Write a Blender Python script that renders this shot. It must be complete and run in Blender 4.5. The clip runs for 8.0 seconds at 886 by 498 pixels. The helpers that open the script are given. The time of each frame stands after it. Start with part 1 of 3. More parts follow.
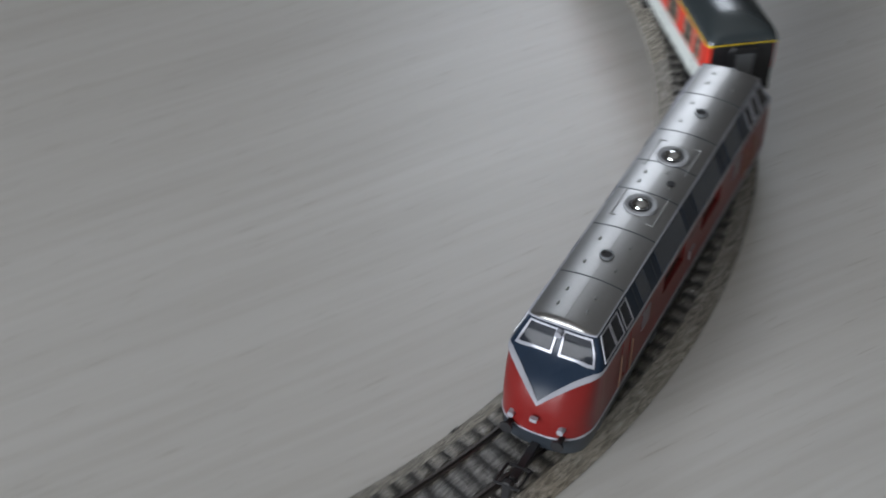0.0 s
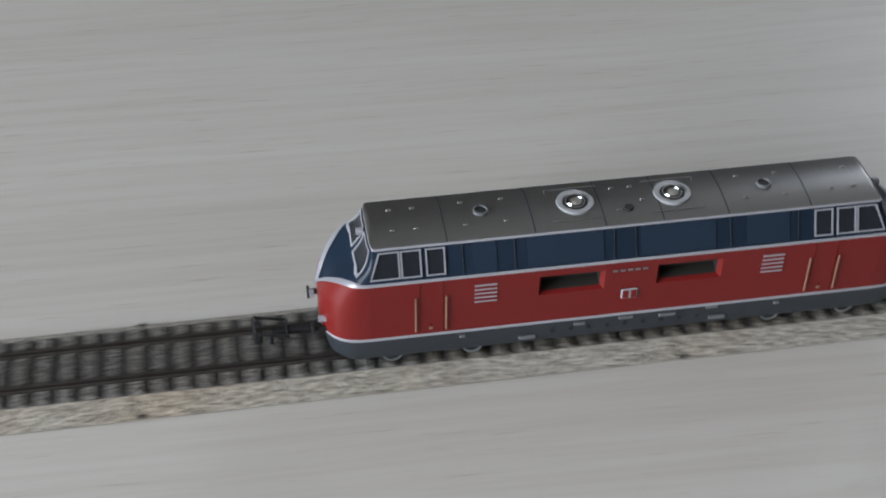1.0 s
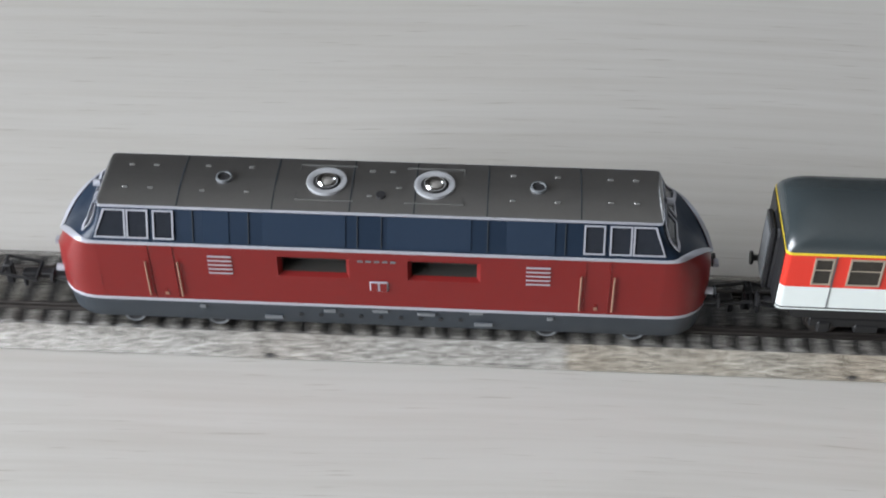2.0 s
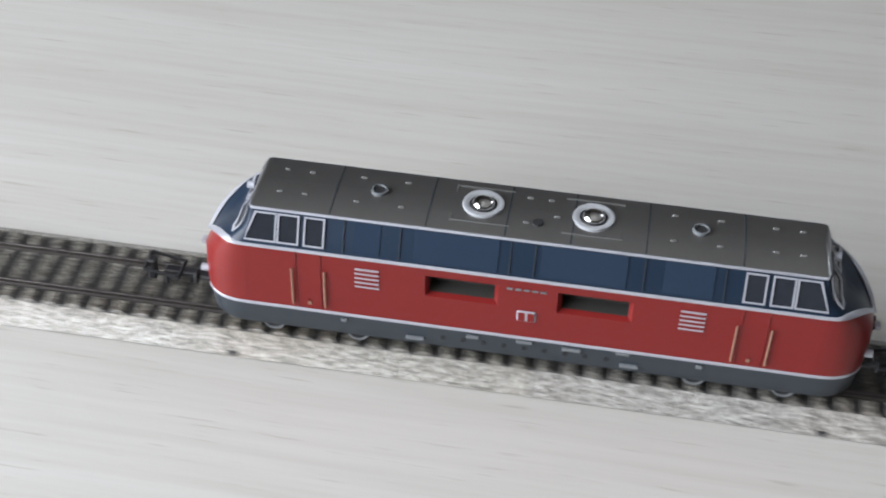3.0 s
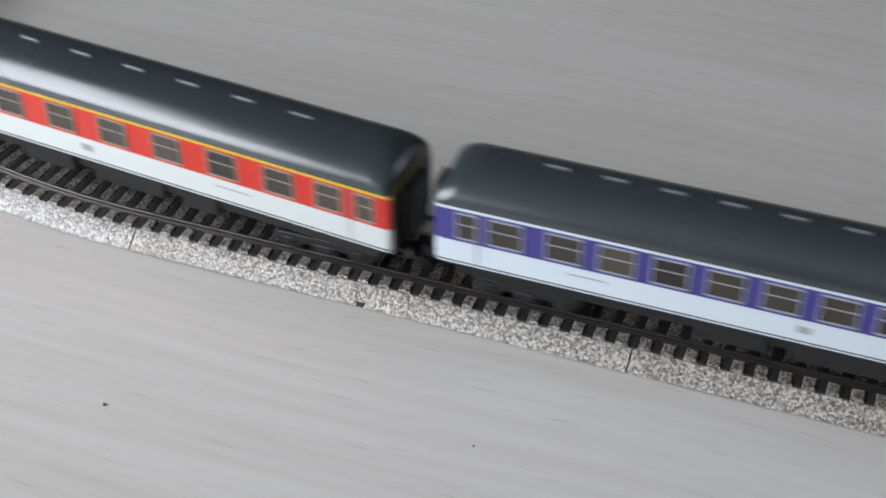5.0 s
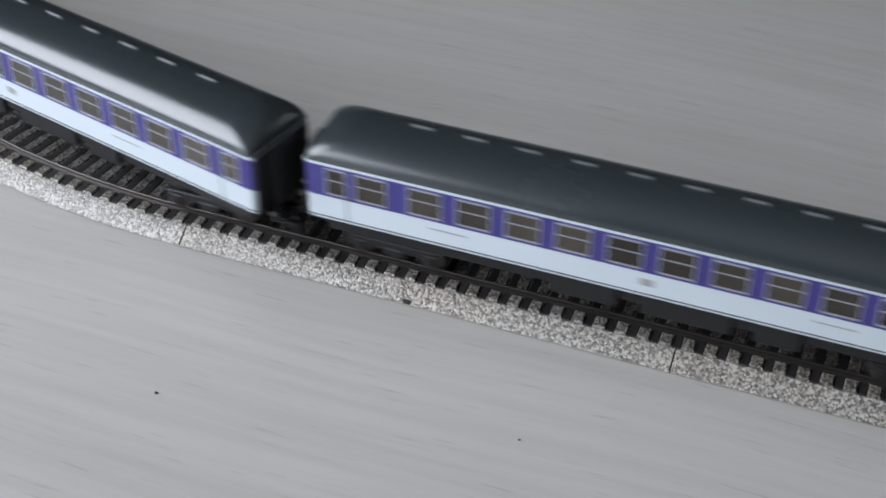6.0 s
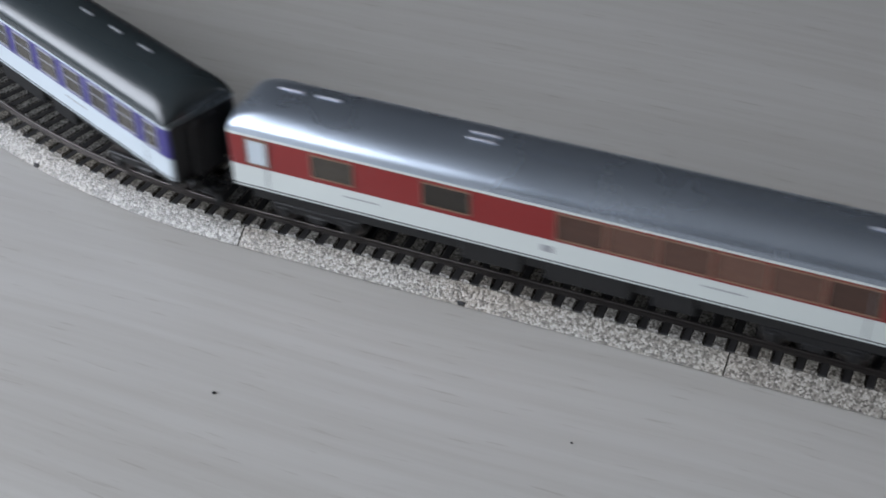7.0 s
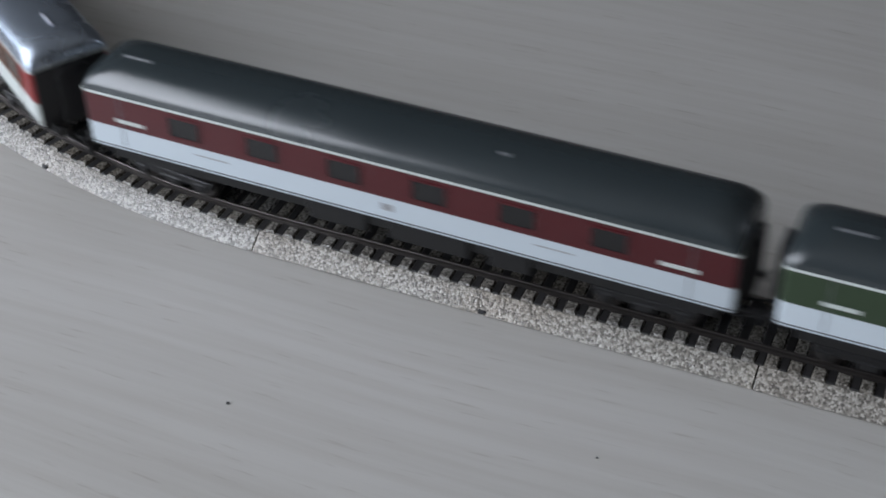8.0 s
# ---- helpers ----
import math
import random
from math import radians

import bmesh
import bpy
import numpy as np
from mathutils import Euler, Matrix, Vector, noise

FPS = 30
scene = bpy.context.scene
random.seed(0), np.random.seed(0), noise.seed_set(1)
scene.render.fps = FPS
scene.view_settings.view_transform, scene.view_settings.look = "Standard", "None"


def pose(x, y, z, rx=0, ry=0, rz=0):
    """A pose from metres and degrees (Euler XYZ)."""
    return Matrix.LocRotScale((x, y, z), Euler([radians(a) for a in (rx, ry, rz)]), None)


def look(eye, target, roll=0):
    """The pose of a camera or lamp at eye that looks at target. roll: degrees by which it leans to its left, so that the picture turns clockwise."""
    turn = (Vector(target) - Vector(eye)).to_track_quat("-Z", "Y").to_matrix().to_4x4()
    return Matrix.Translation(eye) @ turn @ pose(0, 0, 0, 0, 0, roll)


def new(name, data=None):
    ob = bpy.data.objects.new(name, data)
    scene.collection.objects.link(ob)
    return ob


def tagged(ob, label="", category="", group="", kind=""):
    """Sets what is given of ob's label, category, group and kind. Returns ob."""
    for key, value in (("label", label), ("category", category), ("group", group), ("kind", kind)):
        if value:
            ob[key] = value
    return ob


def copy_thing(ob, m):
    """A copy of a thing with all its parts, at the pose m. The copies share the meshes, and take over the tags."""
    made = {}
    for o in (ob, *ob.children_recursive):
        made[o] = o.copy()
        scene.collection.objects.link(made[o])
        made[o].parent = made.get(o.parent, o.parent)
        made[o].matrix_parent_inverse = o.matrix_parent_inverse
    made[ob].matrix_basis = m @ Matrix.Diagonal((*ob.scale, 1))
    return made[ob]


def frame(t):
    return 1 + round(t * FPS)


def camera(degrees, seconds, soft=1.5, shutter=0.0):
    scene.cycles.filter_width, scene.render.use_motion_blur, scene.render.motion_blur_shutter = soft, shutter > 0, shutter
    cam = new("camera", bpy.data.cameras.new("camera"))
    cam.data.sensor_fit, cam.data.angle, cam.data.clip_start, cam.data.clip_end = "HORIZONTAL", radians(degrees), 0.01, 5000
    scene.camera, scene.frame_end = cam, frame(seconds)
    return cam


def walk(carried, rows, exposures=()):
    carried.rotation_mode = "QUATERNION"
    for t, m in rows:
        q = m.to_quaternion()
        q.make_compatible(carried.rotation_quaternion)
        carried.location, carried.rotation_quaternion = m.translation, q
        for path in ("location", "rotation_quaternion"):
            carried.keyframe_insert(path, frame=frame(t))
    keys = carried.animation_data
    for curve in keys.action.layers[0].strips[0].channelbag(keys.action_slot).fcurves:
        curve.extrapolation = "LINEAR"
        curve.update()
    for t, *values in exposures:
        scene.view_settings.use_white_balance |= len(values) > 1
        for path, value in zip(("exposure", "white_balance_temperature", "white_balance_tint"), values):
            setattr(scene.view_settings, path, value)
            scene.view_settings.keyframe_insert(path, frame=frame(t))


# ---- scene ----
# camera
cam = camera(33.76, 8.0, soft=1.9, shutter=0.36)
walk(cam, [
    (0, look((1.0568, -0.2541, 0.4019), (1.2345, 0.0394, 0.1108), 0.99)),
    (0.5, look((0.9658, -0.2736, 0.3689), (1.1214, 0.0252, 0.0705), 6.25)),
    (1, look((0.9166, -0.3571, 0.3761), (0.9722, -0.0204, 0.0827), 0.44)),
    (1.5, look((0.8782, -0.3348, 0.3692), (0.8673, -0.0049, 0.0633), -1.80)),
    (2, look((0.7560, -0.3277, 0.3658), (0.7353, -0.0019, 0.0560), -0.46)),
    (2.2, look((0.6919, -0.3372, 0.3537), (0.6635, -0.0033, 0.0533), 0.37)),
    (3.3, look((0.3698, -0.3240, 0.3503), (0.2976, 0.0073, 0.0544), 1.30)),
    (3.5, look((0.3697, -0.3319, 0.3329), (0.2583, 0.0051, 0.0563), -1.19)),
    (4, look((0.2909, -0.3507, 0.3447), (0.1820, -0.0205, 0.0591), 1.08)),
    (4.2, look((0.2847, -0.3404, 0.3583), (0.1694, -0.0212, 0.0628), -0.64)),
    (4.5, look((0.2698, -0.3437, 0.3649), (0.1555, -0.0256, 0.0679), -0.52)),
    (6, look((0.2487, -0.3724, 0.3593), (0.1267, -0.0473, 0.0730), 0.36)),
    (6.5, look((0.2488, -0.3745, 0.3621), (0.1213, -0.0518, 0.0755), -0.07)),
    (7, look((0.2524, -0.3696, 0.3659), (0.1123, -0.0547, 0.0765), -1.61)),
    (7.5, look((0.2488, -0.3592, 0.3675), (0.1059, -0.0504, 0.0731), -2.17)),
    (8, look((0.2403, -0.3608, 0.3590), (0.1004, -0.0460, 0.0694), -1.22)),
], exposures=[(0, 0.50, 6450, 10), (1, 0.69, 6450, 10), (2, 0.97, 6450, 10), (3.5, 0.54, 6400, 11), (4.5, 0.10, 6400, 12), (6, -0.28, 6250, 12), (7, -0.57, 6200, 12), (8, -0.70, 6200, 12)])

# light: a hazy sky behind two windows
world = bpy.data.worlds.new("world")
scene.world = world
world.use_nodes = True
wn = world.node_tree.nodes
sky = wn.new("ShaderNodeTexSky")
sky.sky_type = "NISHITA"
sky.sun_disc = False
sky.sun_elevation, sky.sun_rotation = radians(50), radians(180)
wn["Background"].inputs["Strength"].default_value = 0.12
world.node_tree.links.new(sky.outputs[0], wn["Background"].inputs["Color"])
sun = new("sun", bpy.data.lights.new("sun", "SUN"))
sun.data.energy, sun.data.angle, sun.data.color = 1.0, radians(12), (1.0, 0.95, 0.88)
sun.matrix_world = look((0, -3, 3.6), (0, 0, 0))


def window_light(name, eye, target, sx, sy, watts, colour):
    lamp = new(name, bpy.data.lights.new(name, "AREA"))
    lamp.data.shape, lamp.data.size, lamp.data.size_y = "RECTANGLE", sx, sy
    lamp.data.energy, lamp.data.color = watts, colour
    lamp.matrix_world = look(eye, target)


window_light("sky_light_west", (-0.87, -0.85, 0.8), (0, -0.85, 0.8), 1.7, 1.15, 55, (0.93, 0.96, 1.0))
window_light("sky_light_north", (3.1, 2.45, 1.85), (3.1, 0, 1.85), 1.0, 1.0, 14, (0.86, 0.92, 1.0))


# ---- materials ----
def material(name, colour, rough=0.5, metal=0.0, vary=0.12, scale=300.0, bump=0.02, coat=0.0, per_object=0.0, spec=0.5):
    m = bpy.data.materials.new(name)
    m.use_nodes = True
    n, l = m.node_tree.nodes, m.node_tree.links
    b = n["Principled BSDF"]
    b.inputs["Metallic"].default_value = metal
    b.inputs["Coat Weight"].default_value = coat
    b.inputs["Specular IOR Level"].default_value = spec
    co = n.new("ShaderNodeTexCoord")
    big, fine = n.new("ShaderNodeTexNoise"), n.new("ShaderNodeTexNoise")
    big.inputs["Scale"].default_value, fine.inputs["Scale"].default_value = scale * 0.15, scale * 4
    big.inputs["Detail"].default_value, fine.inputs["Detail"].default_value = 4, 3
    for t in (big, fine):
        l.new(co.outputs["Object"], t.inputs["Vector"])
    mix = n.new("ShaderNodeMix")
    mix.data_type = "RGBA"
    mix.inputs[6].default_value = (*[c * (1 - vary) for c in colour], 1)
    mix.inputs[7].default_value = (*[min(1, c * (1 + vary)) for c in colour], 1)
    add = n.new("ShaderNodeMath")
    add.operation = "MULTIPLY_ADD"
    l.new(fine.outputs[0], add.inputs[0])
    add.inputs[1].default_value = 0.5
    half = n.new("ShaderNodeMath")
    half.operation = "MULTIPLY"
    half.inputs[1].default_value = 0.5
    l.new(big.outputs[0], half.inputs[0])
    l.new(half.outputs[0], add.inputs[2])
    l.new(add.outputs[0], mix.inputs[0])
    out = mix.outputs[2]
    if per_object:
        info, hsv, rng = n.new("ShaderNodeObjectInfo"), n.new("ShaderNodeHueSaturation"), n.new("ShaderNodeMapRange")
        l.new(info.outputs["Random"], rng.inputs[0])
        rng.inputs[3].default_value, rng.inputs[4].default_value = 1 - per_object, 1 + per_object
        l.new(rng.outputs[0], hsv.inputs["Value"])
        l.new(out, hsv.inputs["Color"])
        out = hsv.outputs[0]
    l.new(out, b.inputs["Base Color"])
    rr = n.new("ShaderNodeMapRange")
    rr.inputs[3].default_value, rr.inputs[4].default_value = max(0.03, rough - 0.06), min(1, rough + 0.08)
    l.new(big.outputs[0], rr.inputs[0])
    l.new(rr.outputs[0], b.inputs["Roughness"])
    if bump:
        bp = n.new("ShaderNodeBump")
        bp.inputs["Strength"].default_value, bp.inputs["Distance"].default_value = bump, 0.0005
        l.new(fine.outputs[0], bp.inputs["Height"])
        l.new(bp.outputs[0], b.inputs["Normal"])
    return m


def wood_floor():
    m = bpy.data.materials.new("limed_oak_laminate")
    m.use_nodes = True
    n, l = m.node_tree.nodes, m.node_tree.links
    b = n["Principled BSDF"]
    co = n.new("ShaderNodeTexCoord")
    warp = n.new("ShaderNodeTexNoise")
    warp.inputs["Scale"].default_value = 2.2
    l.new(co.outputs["Object"], warp.inputs["Vector"])
    sc = n.new("ShaderNodeVectorMath")
    sc.operation = "SCALE"
    sc.inputs["Scale"].default_value = 0.035
    l.new(warp.outputs["Color"], sc.inputs[0])
    ad = n.new("ShaderNodeVectorMath")
    l.new(co.outputs["Object"], ad.inputs[0])
    l.new(sc.outputs[0], ad.inputs[1])

    def streaks(sx, sy, detail, rough):
        mp, t = n.new("ShaderNodeMapping"), n.new("ShaderNodeTexNoise")
        mp.inputs["Scale"].default_value = (sx, sy, 1)
        t.inputs["Scale"].default_value, t.inputs["Detail"].default_value, t.inputs["Roughness"].default_value = 1, detail, rough
        l.new(ad.outputs[0], mp.inputs["Vector"])
        l.new(mp.outputs[0], t.inputs["Vector"])
        return t

    wide, grain, pores = streaks(1.2, 14, 3, 0.5), streaks(7, 190, 4, 0.6), streaks(38, 620, 2, 0.5)

    def ramp(source, a, ca, z, cz):
        r = n.new("ShaderNodeValToRGB")
        r.color_ramp.elements[0].position, r.color_ramp.elements[0].color = a, (*ca, 1)
        r.color_ramp.elements[1].position, r.color_ramp.elements[1].color = z, (*cz, 1)
        l.new(source.outputs[0], r.inputs[0])
        return r

    def times_(a, c):
        x = n.new("ShaderNodeMix")
        x.data_type, x.blend_type = "RGBA", "MULTIPLY"
        x.inputs[0].default_value = 1
        l.new(a.outputs[0] if a.bl_idname == "ShaderNodeValToRGB" else a.outputs[2], x.inputs[6])
        l.new(c.outputs[0], x.inputs[7])
        return x

    base = ramp(wide, 0.3, (0.515, 0.498, 0.465), 0.7, (0.595, 0.58, 0.55))
    lines = ramp(grain, 0.32, (0.915, 0.905, 0.89), 0.6, (1, 1, 1))
    dark = ramp(pores, 0.27, (0.82, 0.80, 0.775), 0.36, (1, 1, 1))
    colour = times_(times_(base, lines), dark)
    l.new(colour.outputs[2], b.inputs["Base Color"])
    rg = n.new("ShaderNodeMapRange")
    rg.inputs[3].default_value, rg.inputs[4].default_value = 0.28, 0.42
    l.new(grain.outputs[0], rg.inputs[0])
    l.new(rg.outputs[0], b.inputs["Roughness"])
    bp = n.new("ShaderNodeBump")
    bp.inputs["Strength"].default_value, bp.inputs["Distance"].default_value = 0.25, 0.0004
    l.new(grain.outputs[0], bp.inputs["Height"])
    l.new(bp.outputs[0], b.inputs["Normal"])
    return m


def ballast_material(name, shade, scale):
    m = bpy.data.materials.new(name)
    m.use_nodes = True
    n, l = m.node_tree.nodes, m.node_tree.links
    b = n["Principled BSDF"]
    b.inputs["Roughness"].default_value, b.inputs["Specular IOR Level"].default_value = 0.20, 0.75
    co, vo = n.new("ShaderNodeTexCoord"), n.new("ShaderNodeTexVoronoi")
    vo.inputs["Scale"].default_value = scale
    l.new(co.outputs["Object"], vo.inputs["Vector"])
    hue = n.new("ShaderNodeValToRGB")
    e = hue.color_ramp.elements
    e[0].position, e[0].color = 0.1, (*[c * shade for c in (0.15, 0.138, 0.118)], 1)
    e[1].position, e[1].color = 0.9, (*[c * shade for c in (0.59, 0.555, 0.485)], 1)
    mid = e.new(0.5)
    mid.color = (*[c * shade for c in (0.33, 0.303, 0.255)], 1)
    sep = n.new("ShaderNodeSeparateColor")
    l.new(vo.outputs["Color"], sep.inputs[0])
    l.new(sep.outputs[0], hue.inputs[0])
    blot = n.new("ShaderNodeTexNoise")
    blot.inputs["Scale"].default_value = 14
    l.new(co.outputs["Object"], blot.inputs["Vector"])
    tint = n.new("ShaderNodeMix")
    tint.data_type, tint.blend_type = "RGBA", "MULTIPLY"
    tint.inputs[7].default_value = (0.98, 0.92, 0.86, 1)
    fac = n.new("ShaderNodeMapRange")
    fac.inputs[1].default_value, fac.inputs[2].default_value = 0.5, 0.75
    l.new(blot.outputs[0], fac.inputs[0])
    l.new(fac.outputs[0], tint.inputs[0])
    l.new(hue.outputs[0], tint.inputs[6])
    info, hsv, rng = n.new("ShaderNodeObjectInfo"), n.new("ShaderNodeHueSaturation"), n.new("ShaderNodeMapRange")
    l.new(info.outputs["Random"], rng.inputs[0])
    rng.inputs[3].default_value, rng.inputs[4].default_value = 0.45, 1.05
    l.new(rng.outputs[0], hsv.inputs["Saturation"])
    l.new(tint.outputs[2], hsv.inputs["Color"])
    l.new(hsv.outputs[0], b.inputs["Base Color"])
    bp = n.new("ShaderNodeBump")
    bp.inputs["Strength"].default_value, bp.inputs["Distance"].default_value = 0.36, 0.0007
    bp.invert = True
    l.new(vo.outputs["Distance"], bp.inputs["Height"])
    l.new(bp.outputs[0], b.inputs["Normal"])
    return m


FLOOR = wood_floor()
BALLAST = ballast_material("moulded_ballast", 0.88, 1300)
# same ballast with shade under the train put into its colour
INFILL = ballast_material("shaded_moulded_ballast", 0.46, 1400)
MIDDLE = ballast_material("deep_shaded_ballast", 0.36, 1400)
SLEEPER = material("sleeper_plastic", (0.020, 0.019, 0.019), 0.55, vary=0.4, scale=420, bump=0.2, per_object=0.3)
RAIL = material("rail_steel", (0.10, 0.09, 0.085), 0.35, 0.8, vary=0.25)
RECESS = material("grey_recess", (0.03, 0.029, 0.026), 0.6, vary=0.2)
BLACK = material("black_plastic", (0.018, 0.018, 0.02), 0.42, vary=0.25, bump=0.05)
UNDER = material("underframe_plastic", (0.012, 0.012, 0.013), 0.5, vary=0.3, bump=0.1)
SKIRT = material("slate_grey_plastic", (0.030, 0.038, 0.048), 0.42, vary=0.15, bump=0.05)
RED = material("locomotive_red", (0.185, 0.014, 0.013), 0.30, vary=0.07, scale=120, bump=0.015, spec=0.35)
BLUE = material("locomotive_blue_black", (0.015, 0.026, 0.046), 0.30, vary=0.15, scale=120, bump=0.015, spec=0.25)
ROOFGREY = material("loco_roof_grey", (0.27, 0.265, 0.26), 0.30, 0.85, vary=0.1, scale=160, bump=0.03)
SILVER = material("silver_print", (0.43, 0.44, 0.49), 0.35, 0.3, vary=0.08)
CHROME = material("polished_metal", (0.75, 0.75, 0.75), 0.14, 1.0, vary=0.05)
GLASS = material("smoked_pane", (0.024, 0.027, 0.034), 0.16, vary=0.3, scale=80, bump=0, spec=0.16)
PANEL = material("glazed_blue_panel", (0.021, 0.035, 0.060), 0.16, vary=0.1, bump=0, spec=0.6)
DARK = material("dark_recess", (0.02, 0.02, 0.022), 0.6, vary=0.4)
BEIGE = material("brass_handrail", (0.34, 0.20, 0.14), 0.4, 0.3, vary=0.1)
WHITE = material("cream_white_plastic", (0.70, 0.75, 0.73), 0.34, vary=0.04, scale=120, bump=0.01)
LILACWHITE = material("cool_white_plastic", (0.66, 0.74, 0.80), 0.34, vary=0.04, scale=120, bump=0.01)
ORANGE = material("signal_orange_red", (0.66, 0.036, 0.020), 0.34, vary=0.06, scale=120, bump=0.01)
VIOLET = material("violet_blue", (0.055, 0.045, 0.24), 0.32, vary=0.08, scale=120, bump=0.01)
WINERED = material("carmine_red", (0.25, 0.019, 0.019), 0.34, vary=0.07, scale=120, bump=0.01)
MAROON = material("maroon", (0.090, 0.012, 0.016), 0.34, vary=0.08, scale=120, bump=0.01)
GREEN = material("bottle_green", (0.035, 0.060, 0.030), 0.36, vary=0.08, scale=120, bump=0.01)
YELLOW = material("yellow_line", (0.74, 0.54, 0.03), 0.4, vary=0.05)
CARROOF = material("coach_roof_anthracite", (0.036, 0.046, 0.050), 0.25, vary=0.1, scale=160, bump=0.02, spec=1.0)
SILVERROOF = material("coach_roof_silver", (0.45, 0.51, 0.59), 0.27, 0.8, vary=0.05, scale=160, bump=0.015)
FRAMEBEIGE = material("beige_window_frame", (0.34, 0.29, 0.23), 0.4, vary=0.1)
PALEGREY = material("pale_grey_rim", (0.36, 0.37, 0.39), 0.4, vary=0.1)
DINERFRAME = material("tan_frame", (0.25, 0.145, 0.10), 0.35, vary=0.1)
ROOFTRIM = material("roof_fitting_metal", (0.22, 0.22, 0.215), 0.3, 0.5, vary=0.15)
VENT = material("vent_grey", (0.15, 0.16, 0.17), 0.4, vary=0.1)
DIMGLASS = material("dim_dark_pane", (0.014, 0.014, 0.015), 0.25, vary=0.3, scale=100, bump=0)
BROWNGLASS = material("amber_brown_pane", (0.105, 0.055, 0.040), 0.14, vary=0.5, scale=90, bump=0, per_object=0.45)
OLIVEGLASS = material("olive_interior_pane", (0.050, 0.043, 0.034), 0.16, vary=0.6, scale=160, bump=0, per_object=0.5)
# unseen walls and ceiling: colours lowered to weaken bounced fill light
WALLTONE = material("low_bounce_wall", (0.10, 0.093, 0.085), 0.9, vary=0.05, scale=8, bump=0.1)
CEILTONE = material("low_bounce_ceiling", (0.42, 0.41, 0.39), 0.9, vary=0.03, scale=8, bump=0.1)
FRAMEPAINT = material("window_frame_paint", (0.8, 0.8, 0.79), 0.4, vary=0.03, scale=20)


# ---- mesh helpers ----
def part(name, bm, mat, parent=None, label="", smooth=False):
    me = bpy.data.meshes.new(name)
    bmesh.ops.recalc_face_normals(bm, faces=bm.faces)
    bm.to_mesh(me)
    bm.free()
    me.materials.append(mat)
    if smooth:
        for f in me.polygons:
            f.use_smooth = True
        me.set_sharp_from_angle(angle=radians(38))
    ob = new(name, me)
    if parent:
        ob.parent = parent
    if label:
        ob["label"] = label
    return ob


def box(bm, x0, x1, y0, y1, z0, z1, bevel=0.0):
    r = bmesh.ops.create_cube(bm, size=1, matrix=Matrix.LocRotScale(((x0 + x1) / 2, (y0 + y1) / 2, (z0 + z1) / 2), None, (abs(x1 - x0), abs(y1 - y0), abs(z1 - z0))))
    if bevel:
        es = list({e for v in r["verts"] for e in v.link_edges})
        bmesh.ops.bevel(bm, geom=es, offset=bevel, segments=1, affect="EDGES")
    return bm


def one_box(*a, bevel=0.0):
    return box(bmesh.new(), *a, bevel=bevel)


def rod(bm, a, b, r, seg=8, r2=None):
    a, b = Vector(a), Vector(b)
    d = b - a
    m = Matrix.Translation((a + b) / 2) @ d.to_track_quat("Z", "Y").to_matrix().to_4x4()
    bmesh.ops.create_cone(bm, cap_ends=True, segments=seg, radius1=r, radius2=r if r2 is None else r2, depth=d.length, matrix=m)
    return bm


def one_rod(a, b, r, seg=8, r2=None):
    return rod(bmesh.new(), a, b, r, seg, r2)


def rings(bm, rows, close=True, cap=False):
    vs = [[bm.verts.new(p) for p in row] for row in rows]
    k = len(rows[0])
    for a, b in zip(vs, vs[1:]):
        for i in range(k if close else k - 1):
            j = (i + 1) % k
            bm.faces.new((a[i], a[j], b[j], b[i]))
    if cap:
        bm.faces.new(vs[-1])
        bm.faces.new(vs[0][::-1])
    return bm


# ---- the oval of track ----
L, R, YC = 0.194, 0.371, 0.0237
XC = 6 * L
HALF = math.pi * R
LOOP = 2 * XC + 2 * HALF
RAILTOP = 0.0082


def place(s):
    """The middle of the track at s metres along it, and its heading."""
    s %= LOOP
    if s <= XC:
        return Vector((s, YC, 0)), 0.0
    if s <= XC + HALF:
        a = (s - XC) / R
        return Vector((XC + R * math.sin(a), YC + R * (1 - math.cos(a)), 0)), a
    if s <= 2 * XC + HALF:
        return Vector((2 * XC + HALF - s, YC + 2 * R, 0)), math.pi
    a = math.pi + (s - 2 * XC - HALF) / R
    return Vector((R * math.sin(a), YC + R * (1 - math.cos(a)), 0)), a


def track_point(curved, a, y, z):
    if not curved:
        return (a, y, z)
    return ((R - y) * math.sin(a / R), R - (R - y) * math.cos(a / R), z)


